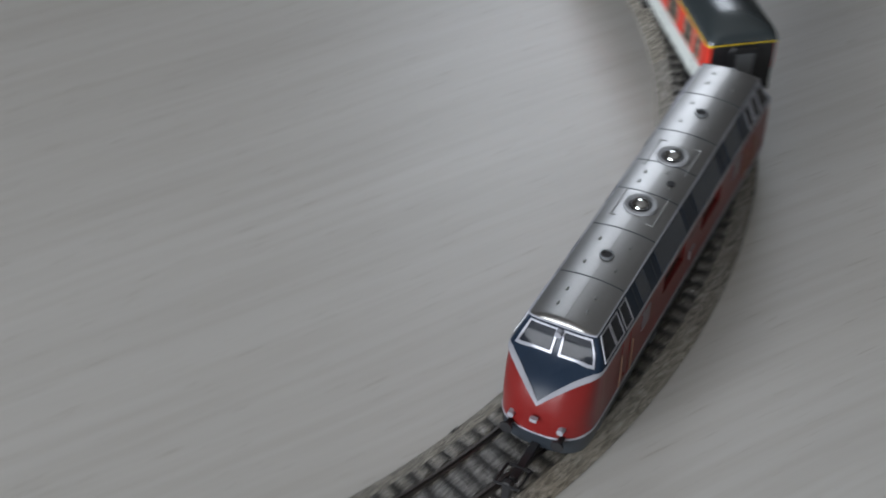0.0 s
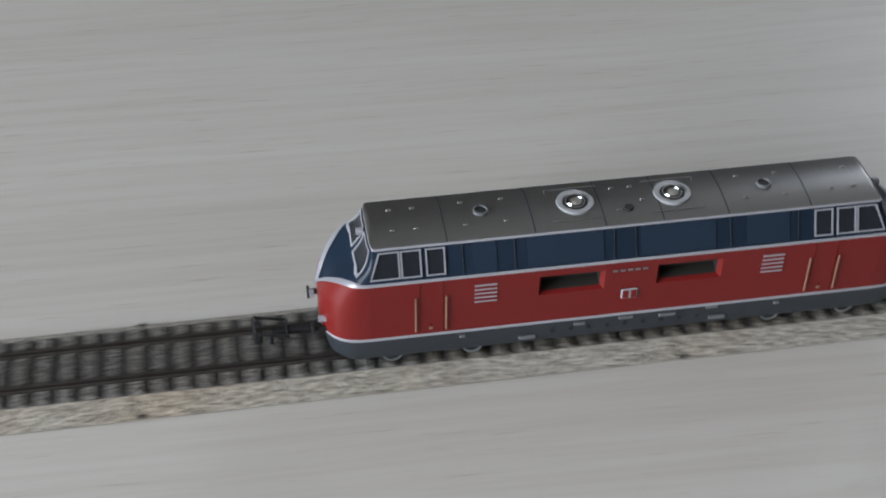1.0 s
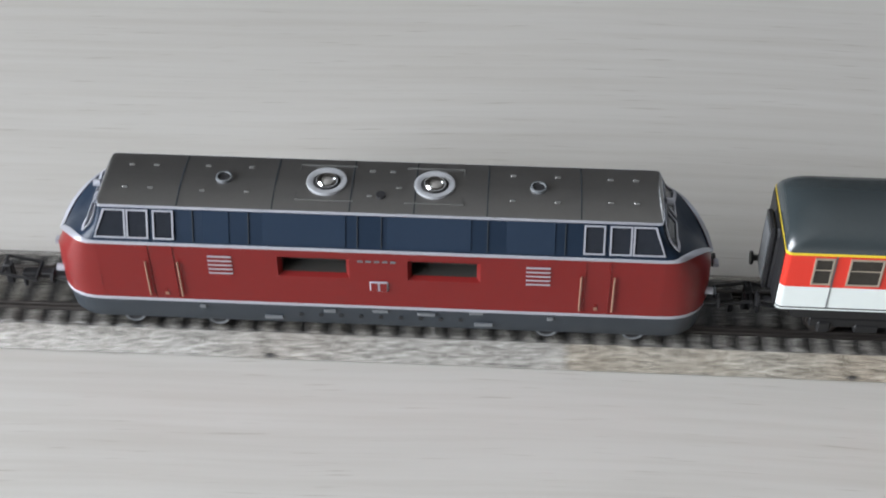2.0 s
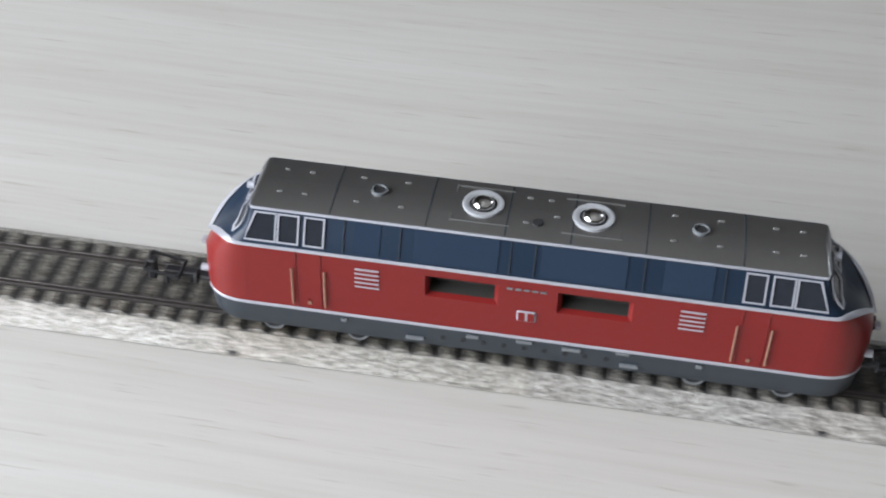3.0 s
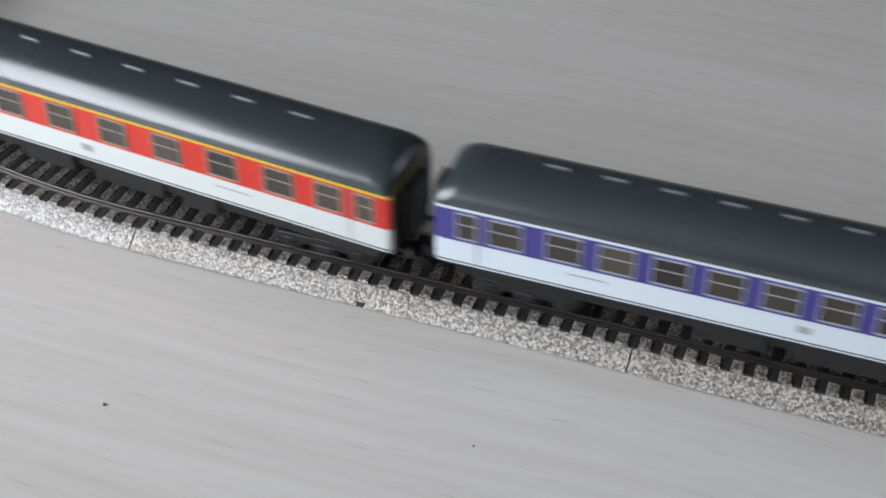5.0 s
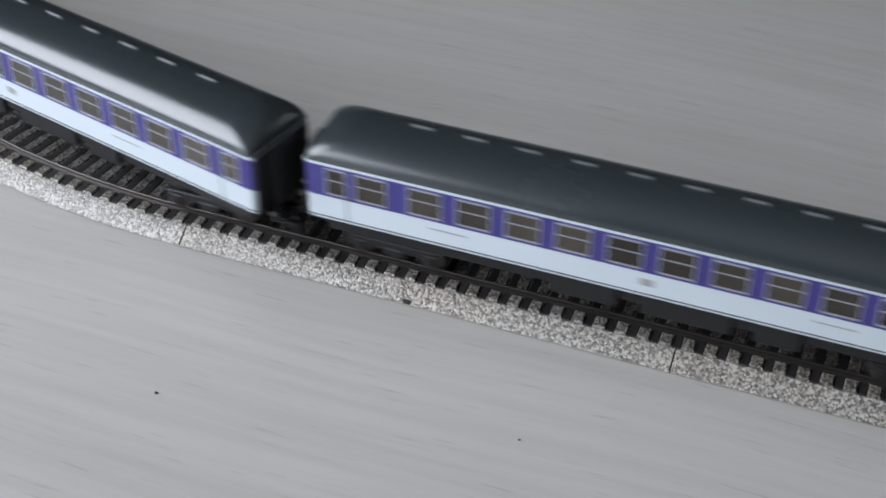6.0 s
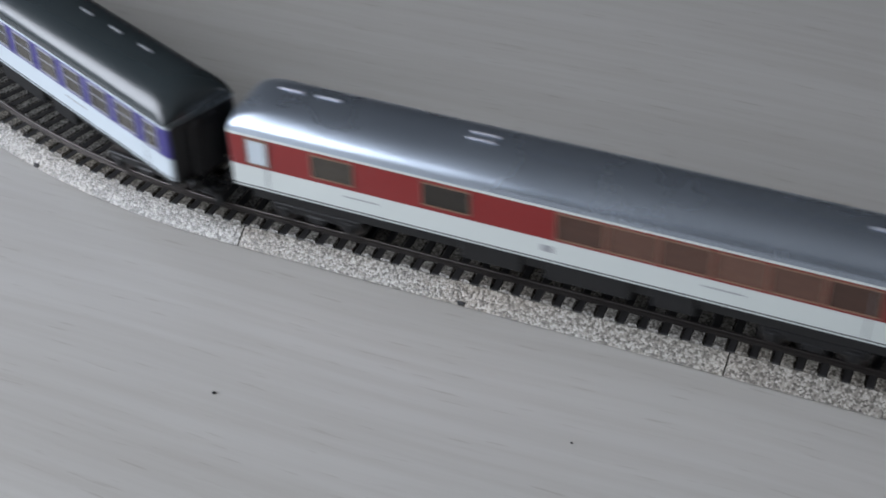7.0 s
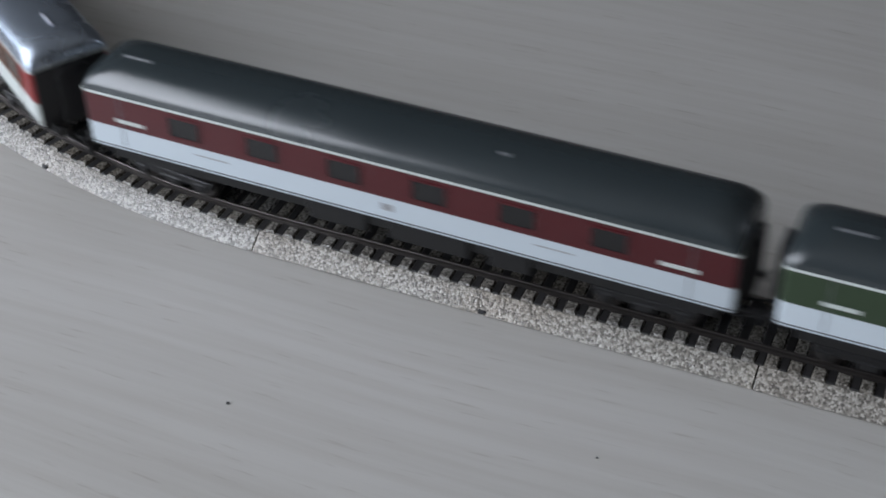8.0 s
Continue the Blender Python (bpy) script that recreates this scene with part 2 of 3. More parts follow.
def track_section(curved):
    length = R * math.radians(30) if curved else L
    label = ("curved" if curved else "straight") + " model railway track section with grey moulded ballast on the floor"
    base = tagged(new("track_section"), label, "model track", "track sections of the oval")
    base.empty_display_size = 0.02
    steps = 14 if curved else 6
    prof = [(-0.0229, 0.0), (-0.0231, 0.0005), (-0.0238, 0.0006), (-0.0234, 0.0013), (-0.0172, 0.0052), (-0.0164, 0.0055), (-0.0157, 0.0050), (0.0157, 0.0050), (0.0164, 0.0055), (0.0172, 0.0052), (0.0234, 0.0013), (0.0238, 0.0006), (0.0231, 0.0005), (0.0229, 0.0)]
    e = 0.0003
    rows = [[track_point(curved, e + (length - 2 * e) * i / steps, y, z) for y, z in prof] for i in range(steps + 1)]
    part("ballast_bed", rings(bmesh.new(), rows, cap=True), BALLAST, base, smooth=True)
    # infill colour is darkened as shade from passing vehicles
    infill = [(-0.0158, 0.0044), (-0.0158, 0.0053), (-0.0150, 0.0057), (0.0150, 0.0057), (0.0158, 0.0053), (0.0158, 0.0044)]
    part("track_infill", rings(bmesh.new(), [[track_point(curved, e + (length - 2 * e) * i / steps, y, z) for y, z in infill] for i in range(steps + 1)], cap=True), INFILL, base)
    for side in (-1, 1):
        y = side * 0.00875
        rp = [(y - 0.0011, 0.0055), (y - 0.0011, 0.0062), (y - 0.0004, 0.0065), (y - 0.0006, RAILTOP - 0.0002), (y - 0.0004, RAILTOP), (y + 0.0004, RAILTOP), (y + 0.0006, RAILTOP - 0.0002), (y + 0.0004, 0.0065), (y + 0.0011, 0.0062), (y + 0.0011, 0.0055)]
        rr = [[track_point(curved, length * i / steps, yy, z) for yy, z in rp] for i in range(steps + 1)]
        part("rail", rings(bmesh.new(), rr, cap=True), RAIL, base)
    count = round(length / 0.00808)
    mesh = None
    for i in range(count):
        a = i * length / count
        if mesh is None:
            ob = part("sleeper", one_box(-0.0015, 0.0015, -0.0164, 0.0164, 0.0042, 0.0060, bevel=0.0003), SLEEPER, base)
            mesh = ob.data
        else:
            ob = new("sleeper", mesh)
            ob.parent = base
        x, y, _ = track_point(curved, a, 0, 0)
        ob.matrix_basis = pose(x, y, 0, 0, 0, math.degrees(a / R) if curved else 0)
    # moulded stones stand proud between the sleepers, outside and inside the rails; their dark colour holds the train's
    # shade
    pitch = length / count
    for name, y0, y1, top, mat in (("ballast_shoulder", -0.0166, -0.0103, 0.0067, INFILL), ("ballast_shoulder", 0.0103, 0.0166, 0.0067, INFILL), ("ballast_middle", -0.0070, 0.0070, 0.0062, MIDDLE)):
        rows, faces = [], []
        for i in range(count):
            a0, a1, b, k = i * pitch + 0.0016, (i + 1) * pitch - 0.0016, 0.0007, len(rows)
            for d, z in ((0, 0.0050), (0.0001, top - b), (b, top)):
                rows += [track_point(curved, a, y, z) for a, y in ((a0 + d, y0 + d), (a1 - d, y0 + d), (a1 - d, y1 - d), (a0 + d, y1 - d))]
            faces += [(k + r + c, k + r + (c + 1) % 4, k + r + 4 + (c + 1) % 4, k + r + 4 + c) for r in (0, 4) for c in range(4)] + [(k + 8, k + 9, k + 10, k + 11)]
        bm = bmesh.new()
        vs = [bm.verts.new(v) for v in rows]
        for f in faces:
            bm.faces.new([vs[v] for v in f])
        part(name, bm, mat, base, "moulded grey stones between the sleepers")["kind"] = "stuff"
    for side in (-1, 1):
        x, y, _ = track_point(curved, length * 0.487, side * 0.0231, 0)
        ob = part("clip_slot", one_box(-0.0015, 0.0015, -0.0006, 0.0006, 0.0003, 0.0022, bevel=0.0003), DARK, base)
        ob.matrix_basis = pose(x, y, 0, 0, 0, 15 if curved else 0)
    return base


def lay_track():
    pieces = []
    s = 0.0
    for curved, n in ((False, 6), (True, 6), (False, 6), (True, 6)):
        for _ in range(n):
            pieces.append((curved, s))
            s += R * math.radians(30) if curved else L
    firsts = {}
    for curved, s in pieces:
        p, h = place(s + 1e-6)
        m = Matrix.Translation(p) @ Matrix.Rotation(h, 4, "Z")
        if curved not in firsts:
            firsts[curved] = track_section(curved)
            firsts[curved].matrix_basis = m
        else:
            copy_thing(firsts[curved], m)


# ---- room ----
def room():
    bm = bmesh.new()
    box(bm, -0.95, 4.6, -3.2, 2.5, -0.05, 0.0)
    tagged(part("floor", bm, FLOOR), "pale limed oak laminate with fine straight grain", "floor", kind="structure")

    # added walls out of view close the room and hold back fill
    def wall(name, boxes):
        bm = bmesh.new()
        for b in boxes:
            box(bm, *b)
        tagged(part(name, bm, WALLTONE), "plain unseen wall, kept dark to cut bounced light", "wall", kind="structure")

    wall("wall_south", [(-1.15, 4.8, -3.4, -3.2, -0.05, 2.7)])
    wall("wall_east", [(4.6, 4.8, -3.2, 2.7, -0.05, 2.7)])
    wy0, wy1, wz0, wz1 = -1.76, 0.06, 0.16, 1.44
    wall("wall_west", [(-1.15, -0.95, -3.2, wy0, -0.05, 2.7), (-1.15, -0.95, wy1, 2.7, -0.05, 2.7), (-1.15, -0.95, wy0, wy1, -0.05, wz0), (-1.15, -0.95, wy0, wy1, wz1, 2.7)])
    nx0, nx1, nz0, nz1 = 2.54, 3.66, 1.29, 2.41
    wall("wall_north", [(-0.95, nx0, 2.5, 2.7, -0.05, 2.7), (nx1, 4.6, 2.5, 2.7, -0.05, 2.7), (nx0, nx1, 2.5, 2.7, -0.05, nz0), (nx0, nx1, 2.5, 2.7, nz1, 2.7)])
    tagged(part("ceiling", one_box(-1.15, 4.8, -3.4, 2.7, 2.7, 2.8), CEILTONE), "plain unseen ceiling, greyed to cut bounced light", "ceiling", kind="structure")
    f = 0.06
    w = part("window_1", box(box(box(box(box(bmesh.new(), -1.09, -1.01, wy0, wy0 + f, wz0, wz1), -1.09, -1.01, wy1 - f, wy1, wz0, wz1), -1.09, -1.01, wy0 + f, wy1 - f, wz0, wz0 + f), -1.09, -1.01, wy0 + f, wy1 - f, wz1 - f, wz1), -1.08, -1.02, -0.88, -0.82, wz0 + f, wz1 - f), FRAMEPAINT)
    tagged(w, "white window frame with bright daylight behind", "window", kind="structure")
    w = part("window_2", box(box(box(box(bmesh.new(), nx0, nx0 + f, 2.56, 2.64, nz0, nz1), nx1 - f, nx1, 2.56, 2.64, nz0, nz1), nx0 + f, nx1 - f, 2.56, 2.64, nz0, nz0 + f), nx0 + f, nx1 - f, 2.56, 2.64, nz1 - f, nz1), FRAMEPAINT)
    tagged(w, "white window frame with bright daylight behind", "window", kind="structure")
    # fine crumbs of dust on the floor
    for x, y, r in ((0.0312, -0.0733, 0.0006), (0.155, -0.049, 0.0004), (0.10, -0.16, 0.00035)):
        bm = bmesh.new()
        bmesh.ops.create_icosphere(bm, subdivisions=1, radius=r, matrix=Matrix.Translation((x, y, r * 0.6)) @ Matrix.Diagonal((1.4, 1, 0.7, 1)))
        tagged(part("dust_crumb", bm, DARK), "tiny dark speck of dirt on the pale floor", "crumb", "crumbs on the floor")


# ---- running gear shared by all vehicles ----
def bogie(parent, x, base, wheel_r=0.0055, name="bogie"):
    z0 = RAILTOP
    bm = bmesh.new()
    for y in (-0.0105, 0.0105):
        box(bm, -base / 2 - 0.005, base / 2 + 0.005, y - 0.001, y + 0.001, z0 + 0.005, z0 + 0.0088, bevel=0.0004)
        for a in (-base / 2, base / 2):
            box(bm, a - 0.0022, a + 0.0022, y - 0.0018, y + 0.0018, z0 + 0.0030, z0 + 0.0075, bevel=0.0005)
        box(bm, -0.004, 0.004, y - 0.0016, y + 0.0016, z0 + 0.003, z0 + 0.0065, bevel=0.0005)
    box(bm, -0.004, 0.004, -0.0105, 0.0105, z0 + 0.006, z0 + 0.0088)
    b = part(name, bm, UNDER, parent)
    b.matrix_basis = pose(x, 0, 0)
    for a in (-base / 2, base / 2):
        for y in (-1, 1):
            bm = one_rod((a, y * 0.0078, z0 + wheel_r), (a, y * 0.0096, z0 + wheel_r), wheel_r, 20)
            rod(bm, (a, y * 0.0070, z0 + wheel_r), (a, y * 0.0078, z0 + wheel_r), wheel_r + 0.0008, 20)
            part("wheel", bm, RAIL, b, "steel wheel with a darkened rim")
    return b


def buffers(parent, x, z, sign, reach=0.0042):
    for y in (-0.0098, 0.0098):
        bm = one_rod((x, y, z), (x + sign * reach, y, z), 0.0011, 10)
        rod(bm, (x + sign * reach, y, z), (x + sign * (reach + 0.0008), y, z), 0.0024, 14)
        part("buffer", bm, BLACK, parent, "black buffer")


def coupler(parent, x, sign, reach):
    bm = bmesh.new()
    z = 0.0135
    tip = x + sign * reach
    box(bm, min(x, tip - sign * 0.004), max(x, tip - sign * 0.004), -0.0016, 0.0016, z - 0.0012, z + 0.0012, bevel=0.0003)
    box(bm, tip - 0.0012, tip + 0.0012, -0.0016, 0.0016, z - 0.004, z + 0.0045, bevel=0.0004)
    for y in (-0.0045, 0.0045):
        rod(bm, (tip - sign * 0.009, y, z + 0.001), (tip + sign * 0.001, y, z + 0.0035), 0.0006, 6)
    rod(bm, (tip + sign * 0.001, -0.0045, z + 0.0035), (tip + sign * 0.001, 0.0045, z + 0.0035), 0.0006, 6)
    rod(bm, (tip - sign * 0.009, -0.0045, z + 0.001), (tip - sign * 0.009, 0.0045, z + 0.001), 0.0006, 6)
    rod(bm, (tip - sign * 0.004, 0, z - 0.001), (tip - sign * 0.004, 0, z - 0.006), 0.0007, 6)
    part("coupler", bm, BLACK, parent, "black loop coupler")


# ---- locomotive ----
NOSE = 20
LW = 0.0176


LEAN = 0.7


def nose_lean(z):
    """How far the nose has fallen back at a height above the point of the V."""
    return float(np.interp(z, (0.0363, 0.0426, 0.0476, 0.0526, 0.0580), (0, 0.0048, 0.0104, 0.0134, 0.0150)))


def outline(w, x0, tip, power, z_of):
    """A plan outline with rounded noses; z_of gives the height from the place across the nose (0 side, 1 tip)."""
    pts = []
    for end in (-1, 1):
        for i in range(NOSE + 1):
            a = math.pi * i / NOSE
            y = math.copysign(abs(math.cos(a)) ** (2 / power), math.cos(a)) * w * -1
            back = LEAN * nose_lean(z_of(1 - abs(y) / w))
            x = x0 + (tip - back - x0) * abs(math.sin(a)) ** (2 / power)
            if end == -1:
                pts.append((-x, -y, z_of(1 - abs(y) / w)))
            else:
                pts.append((x, y, z_of(1 - abs(y) / w)))
    return pts


def flat(z):
    return lambda f: z


def dip(z, d):
    return lambda f: z - d * f ** 1.7


def cab_point(end, f, v, out=0.0):
    """A point of the upper nose: f from -1 to 1 across it, v from 0 at the belt to 1 at the roof."""
    g = max(-1.0, min(1.0, f))
    zc = float(np.interp(v, (0, 0.25, 0.5, 0.75, 1), (0.0363, 0.0426, 0.0476, 0.0526, 0.0580)))
    zs = 0.0468 + (0.0580 - 0.0468) * v
    z = zs - (zs - zc) * (1 - abs(g)) ** 1.7
    h = max(0.0, (z - 0.0468) / 0.0112)
    w, x0 = LW + (0.0124 - LW) * h, 0.0895 - 0.0033 * h
    tip = 0.1032 - min(1.0, LEAN + v) * nose_lean(z)
    power = 2.6 + 1.4 * v
    c = max(0.0, 1 - abs(g) ** power) ** (1 / power)
    p = Vector((x0 + (tip - x0) * c, w * g, z))
    n = Vector((0.75, 0.35 * g, 0.55)).normalized()
    p = p + n * out
    return Vector((p.x * end, p.y * end, p.z))


def level(f, z):
    """How far up the nose surface the height z lies, at f across it."""
    lo, hi = 0.0, 1.0
    for _ in range(18):
        mid = (lo + hi) / 2
        lo, hi = (mid, hi) if cab_point(1, f, mid).z < z else (lo, mid)
    return lo


def nose_patch(bm, end, f0, f1, z0, z1, out, thick=0.0004, k=6):
    place_at = lambda i, j, o: cab_point(end, f0 + (f1 - f0) * i / k, level(f0 + (f1 - f0) * i / k, z0 + (z1 - z0) * j / k), o)
    grid = [[place_at(i, j, out) for i in range(k + 1)] for j in range(k + 1)]
    back = [[place_at(i, j, out - thick) for i in range(k + 1)] for j in range(k + 1)]
    va = [[bm.verts.new(p) for p in r] for r in grid]
    vb = [[bm.verts.new(p) for p in r] for r in back]
    for q in (va, vb):
        for j in range(k):
            for i in range(k):
                bm.faces.new((q[j][i], q[j][i + 1], q[j + 1][i + 1], q[j + 1][i]))
    edge = lambda q: q[0] + [r[-1] for r in q[1:]] + q[-1][-2::-1] + [q[j][0] for j in range(k - 1, 0, -1)]
    ea, eb = edge(va), edge(vb)
    for i in range(len(ea)):
        j = (i + 1) % len(ea)
        bm.faces.new((ea[i], ea[j], eb[j], eb[i]))


def side_point(side, x, h, out=0.0):
    """A point of the sloping upper side: h from 0 at the belt to 1 at the roof."""
    y = LW + (0.0124 - LW) * h
    z = 0.0468 + (0.0580 - 0.0468) * h
    n = Vector((0, 0.85, 0.52))
    return Vector((x, side * (y + n.y * out), z + n.z * out))


def side_plate(bm, side, corners, out, thick=0.0005):
    a = [bm.verts.new(side_point(side, x, h, out)) for x, h in corners]
    b = [bm.verts.new(side_point(side, x, h, out - thick)) for x, h in corners]
    bm.faces.new(a)
    bm.faces.new(b[::-1])
    for i in range(len(a)):
        j = (i + 1) % len(a)
        bm.faces.new((a[i], a[j], b[j], b[i]))


def side_frame(bm, side, corners, width, out):
    cx = sum(c[0] for c in corners) / len(corners)
    ch = sum(c[1] for c in corners) / len(corners)
    hs = width / 0.0125
    inner = [(x - math.copysign(width, x - cx), h - math.copysign(hs, h - ch)) for x, h in corners]
    rings(bm, [[side_point(side, x, h, o) for x, h in c] for c, o in ((corners, out - 0.0008), (corners, out), (inner, out), (inner, out - 0.0008))])


def locomotive():
    base = tagged(new("diesel_locomotive"), "red and dark blue model diesel locomotive with a grey roof", "model locomotive")
    base.empty_display_size = 0.02
    # skirt, lower line, red body, belt line, blue upper body
    part("skirt", rings(bmesh.new(), [outline(0.0158, 0.090, 0.1005, 3, flat(0.0105)), outline(0.0166, 0.090, 0.1022, 3, flat(0.0125)), outline(0.0170, 0.090, 0.1036, 2.8, flat(0.0203))], cap=True), SKIRT, base, "slate grey skirt", smooth=True)
    part("lower_line", rings(bmesh.new(), [outline(0.0172, 0.0895, 0.1038, 2.6, flat(0.0203)), outline(0.01795, 0.0895, 0.1040, 2.6, flat(0.0205)), outline(0.01795, 0.0895, 0.1040, 2.6, flat(0.0213)), outline(0.0172, 0.0895, 0.1038, 2.6, flat(0.0217))]), SILVER, base, "thin silver line above the skirt", smooth=True)
    body_rings = [outline(LW, 0.0895, 0.1040, 2.6, flat(0.0212)), outline(LW + 0.0001, 0.0895, 0.1040, 2.6, dip(0.0300, 0.002)), outline(LW, 0.0895, 0.1038, 2.6, dip(0.0385, 0.006)), outline(LW, 0.0895, 0.1036, 2.6, dip(0.0458, 0.0105))]
    bm = rings(bmesh.new(), body_rings)
    # the long flat sides are left open here and filled by panels with real recesses
    for f in [f for f in bm.faces if max(v.co.x for v in f.verts) > 0.05 and min(v.co.x for v in f.verts) < -0.05]:
        bm.faces.remove(f)
    part("nose_shell", bm, RED, base, "bright red rounded noses", smooth=True)
    xs = [-0.0895, -0.0320, -0.0092, 0.0092, 0.0322, 0.0895]
    zs = [0.0212, 0.0338, 0.0424, 0.0458]
    for side in (-1, 1):
        bm = bmesh.new()
        Y = side * LW
        for i in range(5):
            for j in range(3):
                c = [(xs[i], zs[j]), (xs[i + 1], zs[j]), (xs[i + 1], zs[j + 1]), (xs[i], zs[j + 1])]
                if j == 1 and i in (1, 3):
                    inn = [(xs[i] + 0.0012, zs[j] + 0.0008), (xs[i + 1] - 0.0012, zs[j] + 0.0008), (xs[i + 1] - 0.0012, zs[j + 1] - 0.0004), (xs[i] + 0.0012, zs[j + 1] - 0.0004)]
                    for k in range(4):
                        m = (k + 1) % 4
                        bm.faces.new([bm.verts.new(p) for p in ((c[k][0], Y, c[k][1]), (c[m][0], Y, c[m][1]), (inn[m][0], Y * 0.9, inn[m][1]), (inn[k][0], Y * 0.9, inn[k][1]))])
                else:
                    bm.faces.new([bm.verts.new((x, Y, z)) for x, z in c])
        bmesh.ops.remove_doubles(bm, verts=bm.verts, dist=1e-6)
        part("side_wall", bm, RED, base, "glossy red side wall with two recesses")
        for i in (1, 3):
            x0, x1, z0, z1 = xs[i] + 0.0012, xs[i + 1] - 0.0012, zs[1] + 0.0008, zs[2] - 0.0004
            loop = lambda y, drop=0.0: [(x0, y, z0 + drop), (x1, y, z0 + drop), (x1, y, z1), (x0, y, z1)]
            part("vent", rings(bmesh.new(), [loop(Y * 0.9), loop(Y * 0.66, 0.0012), [((x0 + x1) / 2, Y * 0.66, (z0 + z1) / 2)] * 4]), RECESS, base, "deep open side vent")
        for gx in (-0.0503, 0.0503):
            bm = bmesh.new()
            y0, y1 = side * (LW - 0.0002), side * (LW + 0.0005)
            for k in range(5):
                z = 0.0341 + k * 0.00182
                box(bm, gx - 0.0038, gx + 0.0038, y0, y1, z, z + 0.00045)
            g = part("grille", bm, SILVER, base, "silver louvre grille")
            part("grille_back", one_box(gx - 0.0036, gx + 0.0036, side * (LW - 0.0003), side * (LW + 0.0002), 0.0343, 0.0418), RED, g)
        for x in (-0.0742, -0.0638, 0.0638, 0.0742):
            part("handrail", one_rod((x, side * (LW + 0.0007), 0.0235), (x, side * (LW + 0.0007), 0.0388), 0.00035, 6), BEIGE, base, "thin brass handrail")
        for x in (-0.069, 0.069):
            bm = bmesh.new()
            for a, b2 in ((-0.0040, -0.0038), (0.0038, 0.0040)):
                box(bm, x + a, x + b2, side * (LW - 0.0001), side * (LW + 0.00025), 0.0222, 0.0450)
            box(bm, x - 0.0004, x + 0.0004, side * (LW - 0.0001), side * (LW + 0.0004), 0.0250, 0.0258)
            part("door", bm, RED, base)
            part("door_plate", one_box(x - 0.0006, x + 0.0006, side * (LW - 0.0001), side * (LW + 0.0003), 0.0235, 0.0246), BEIGE, base)
        bm = bmesh.new()
        for k in range(5):
            box(bm, -0.0065 + k * 0.0026, -0.0048 + k * 0.0026, side * (LW - 0.0001), side * (LW + 0.00035), 0.0414, 0.0421)
        part("number_bars", bm, VENT, base, "row of small silver bars")
        bm = one_box(-0.0030, 0.0030, side * (LW - 0.0001), side * (LW + 0.0006), 0.0286, 0.0330, bevel=0.0004)
        crest = part("crest", bm, SILVER, base, "small silver-edged red plate")
        bm = bmesh.new()
        box(bm, -0.0025, -0.0004, side * (LW + 0.0004), side * (LW + 0.00075), 0.0291, 0.0325)
        box(bm, 0.0004, 0.0025, side * (LW + 0.0004), side * (LW + 0.00075), 0.0291, 0.0325)
        part("crest_field", bm, RED, crest)
        for x, z, w in ((-0.035, 0.0138, 0.0030), (0.0335, 0.0138, 0.0030), (-0.0165, 0.0178, 0.0020), (0.0, 0.0185, 0.0026), (0.0150, 0.0178, 0.0030), (-0.0580, 0.0178, 0.0010), (0.055, 0.0178, 0.0010), (0.031, 0.0192, 0.0022)):
            part("skirt_plate", one_box(x - w, x + w, side * 0.0164, side * 0.0176, z - 0.0006, z + 0.0007, bevel=0.0002), VENT, base)
        bm = bmesh.new()
        for k in range(9):
            x = -0.026 + k * 0.0065
            rod(bm, (x, side * 0.0162, 0.0155), (x, side * 0.01705, 0.0155), 0.0008, 8)
        part("skirt_holes", bm, DARK, base)
        for x in (-0.082, -0.054, 0.054, 0.082):
            bm = bmesh.new()
            rod(bm, (x, side * 0.0140, 0.0116), (x, side * 0.0153, 0.0116), 0.0036, 20)
            w = part("axle_cover", bm, DARK, base, "dark wheel opening in the skirt")
            ring_rows = [[(x + r * math.cos(a * math.pi / 10), side * yy, 0.0116 + r * math.sin(a * math.pi / 10)) for a in range(20)] for r, yy in ((0.0037, 0.0150), (0.0037, 0.0156), (0.0030, 0.0156), (0.0030, 0.0150))]
            part("wheel_rim", rings(bmesh.new(), ring_rows), VENT, w, "grey steel wheel rim", smooth=True)
    part("belt_line", rings(bmesh.new(), [outline(0.0170, 0.0895, 0.1040, 2.6, dip(0.0452, 0.0105)), outline(LW + 0.0004, 0.0896, 0.1046, 2.6, dip(0.0457, 0.0105)), outline(LW + 0.0004, 0.0896, 0.1040, 2.6, dip(0.0466, 0.0105)), outline(0.0170, 0.0895, 0.1036, 2.6, dip(0.0470, 0.0105))]), SILVER, base, "silver belt line meeting in a V on the nose", smooth=True)
    # blue upper body, from the nose surface and the sloping sides
    rows = []
    fs = [math.copysign(1 - (1 - abs(-1 + 2 * i / 24)) ** 1.6, -1 + 2 * i / 24) for i in range(25)]
    for j in range(9):
        v = j / 8
        rows.append([cab_point(1, f, v) for f in fs] + [cab_point(-1, f, v) for f in fs])
    part("upper_body", rings(bmesh.new(), rows), BLUE, base, "blue-black upper body", smooth=True)
    roof_rows = [[cab_point(1, f, 1) for f in fs] + [cab_point(-1, f, 1) for f in fs]]
    edge = roof_rows[0]
    roof_rows = [[Vector((p.x * 1.002, p.y * 1.01, 0.0574)) for p in edge]] + [[Vector((p.x * (0.98 + 0.022 * k), p.y * k, 0.0597 - 0.0016 * k * k)) for p in edge] for k in (1.01, 0.85, 0.65, 0.45, 0.25, 0.02)]
    part("roof", rings(bmesh.new(), roof_rows, cap=True), ROOFGREY, base, "grey metal-look roof", smooth=True)
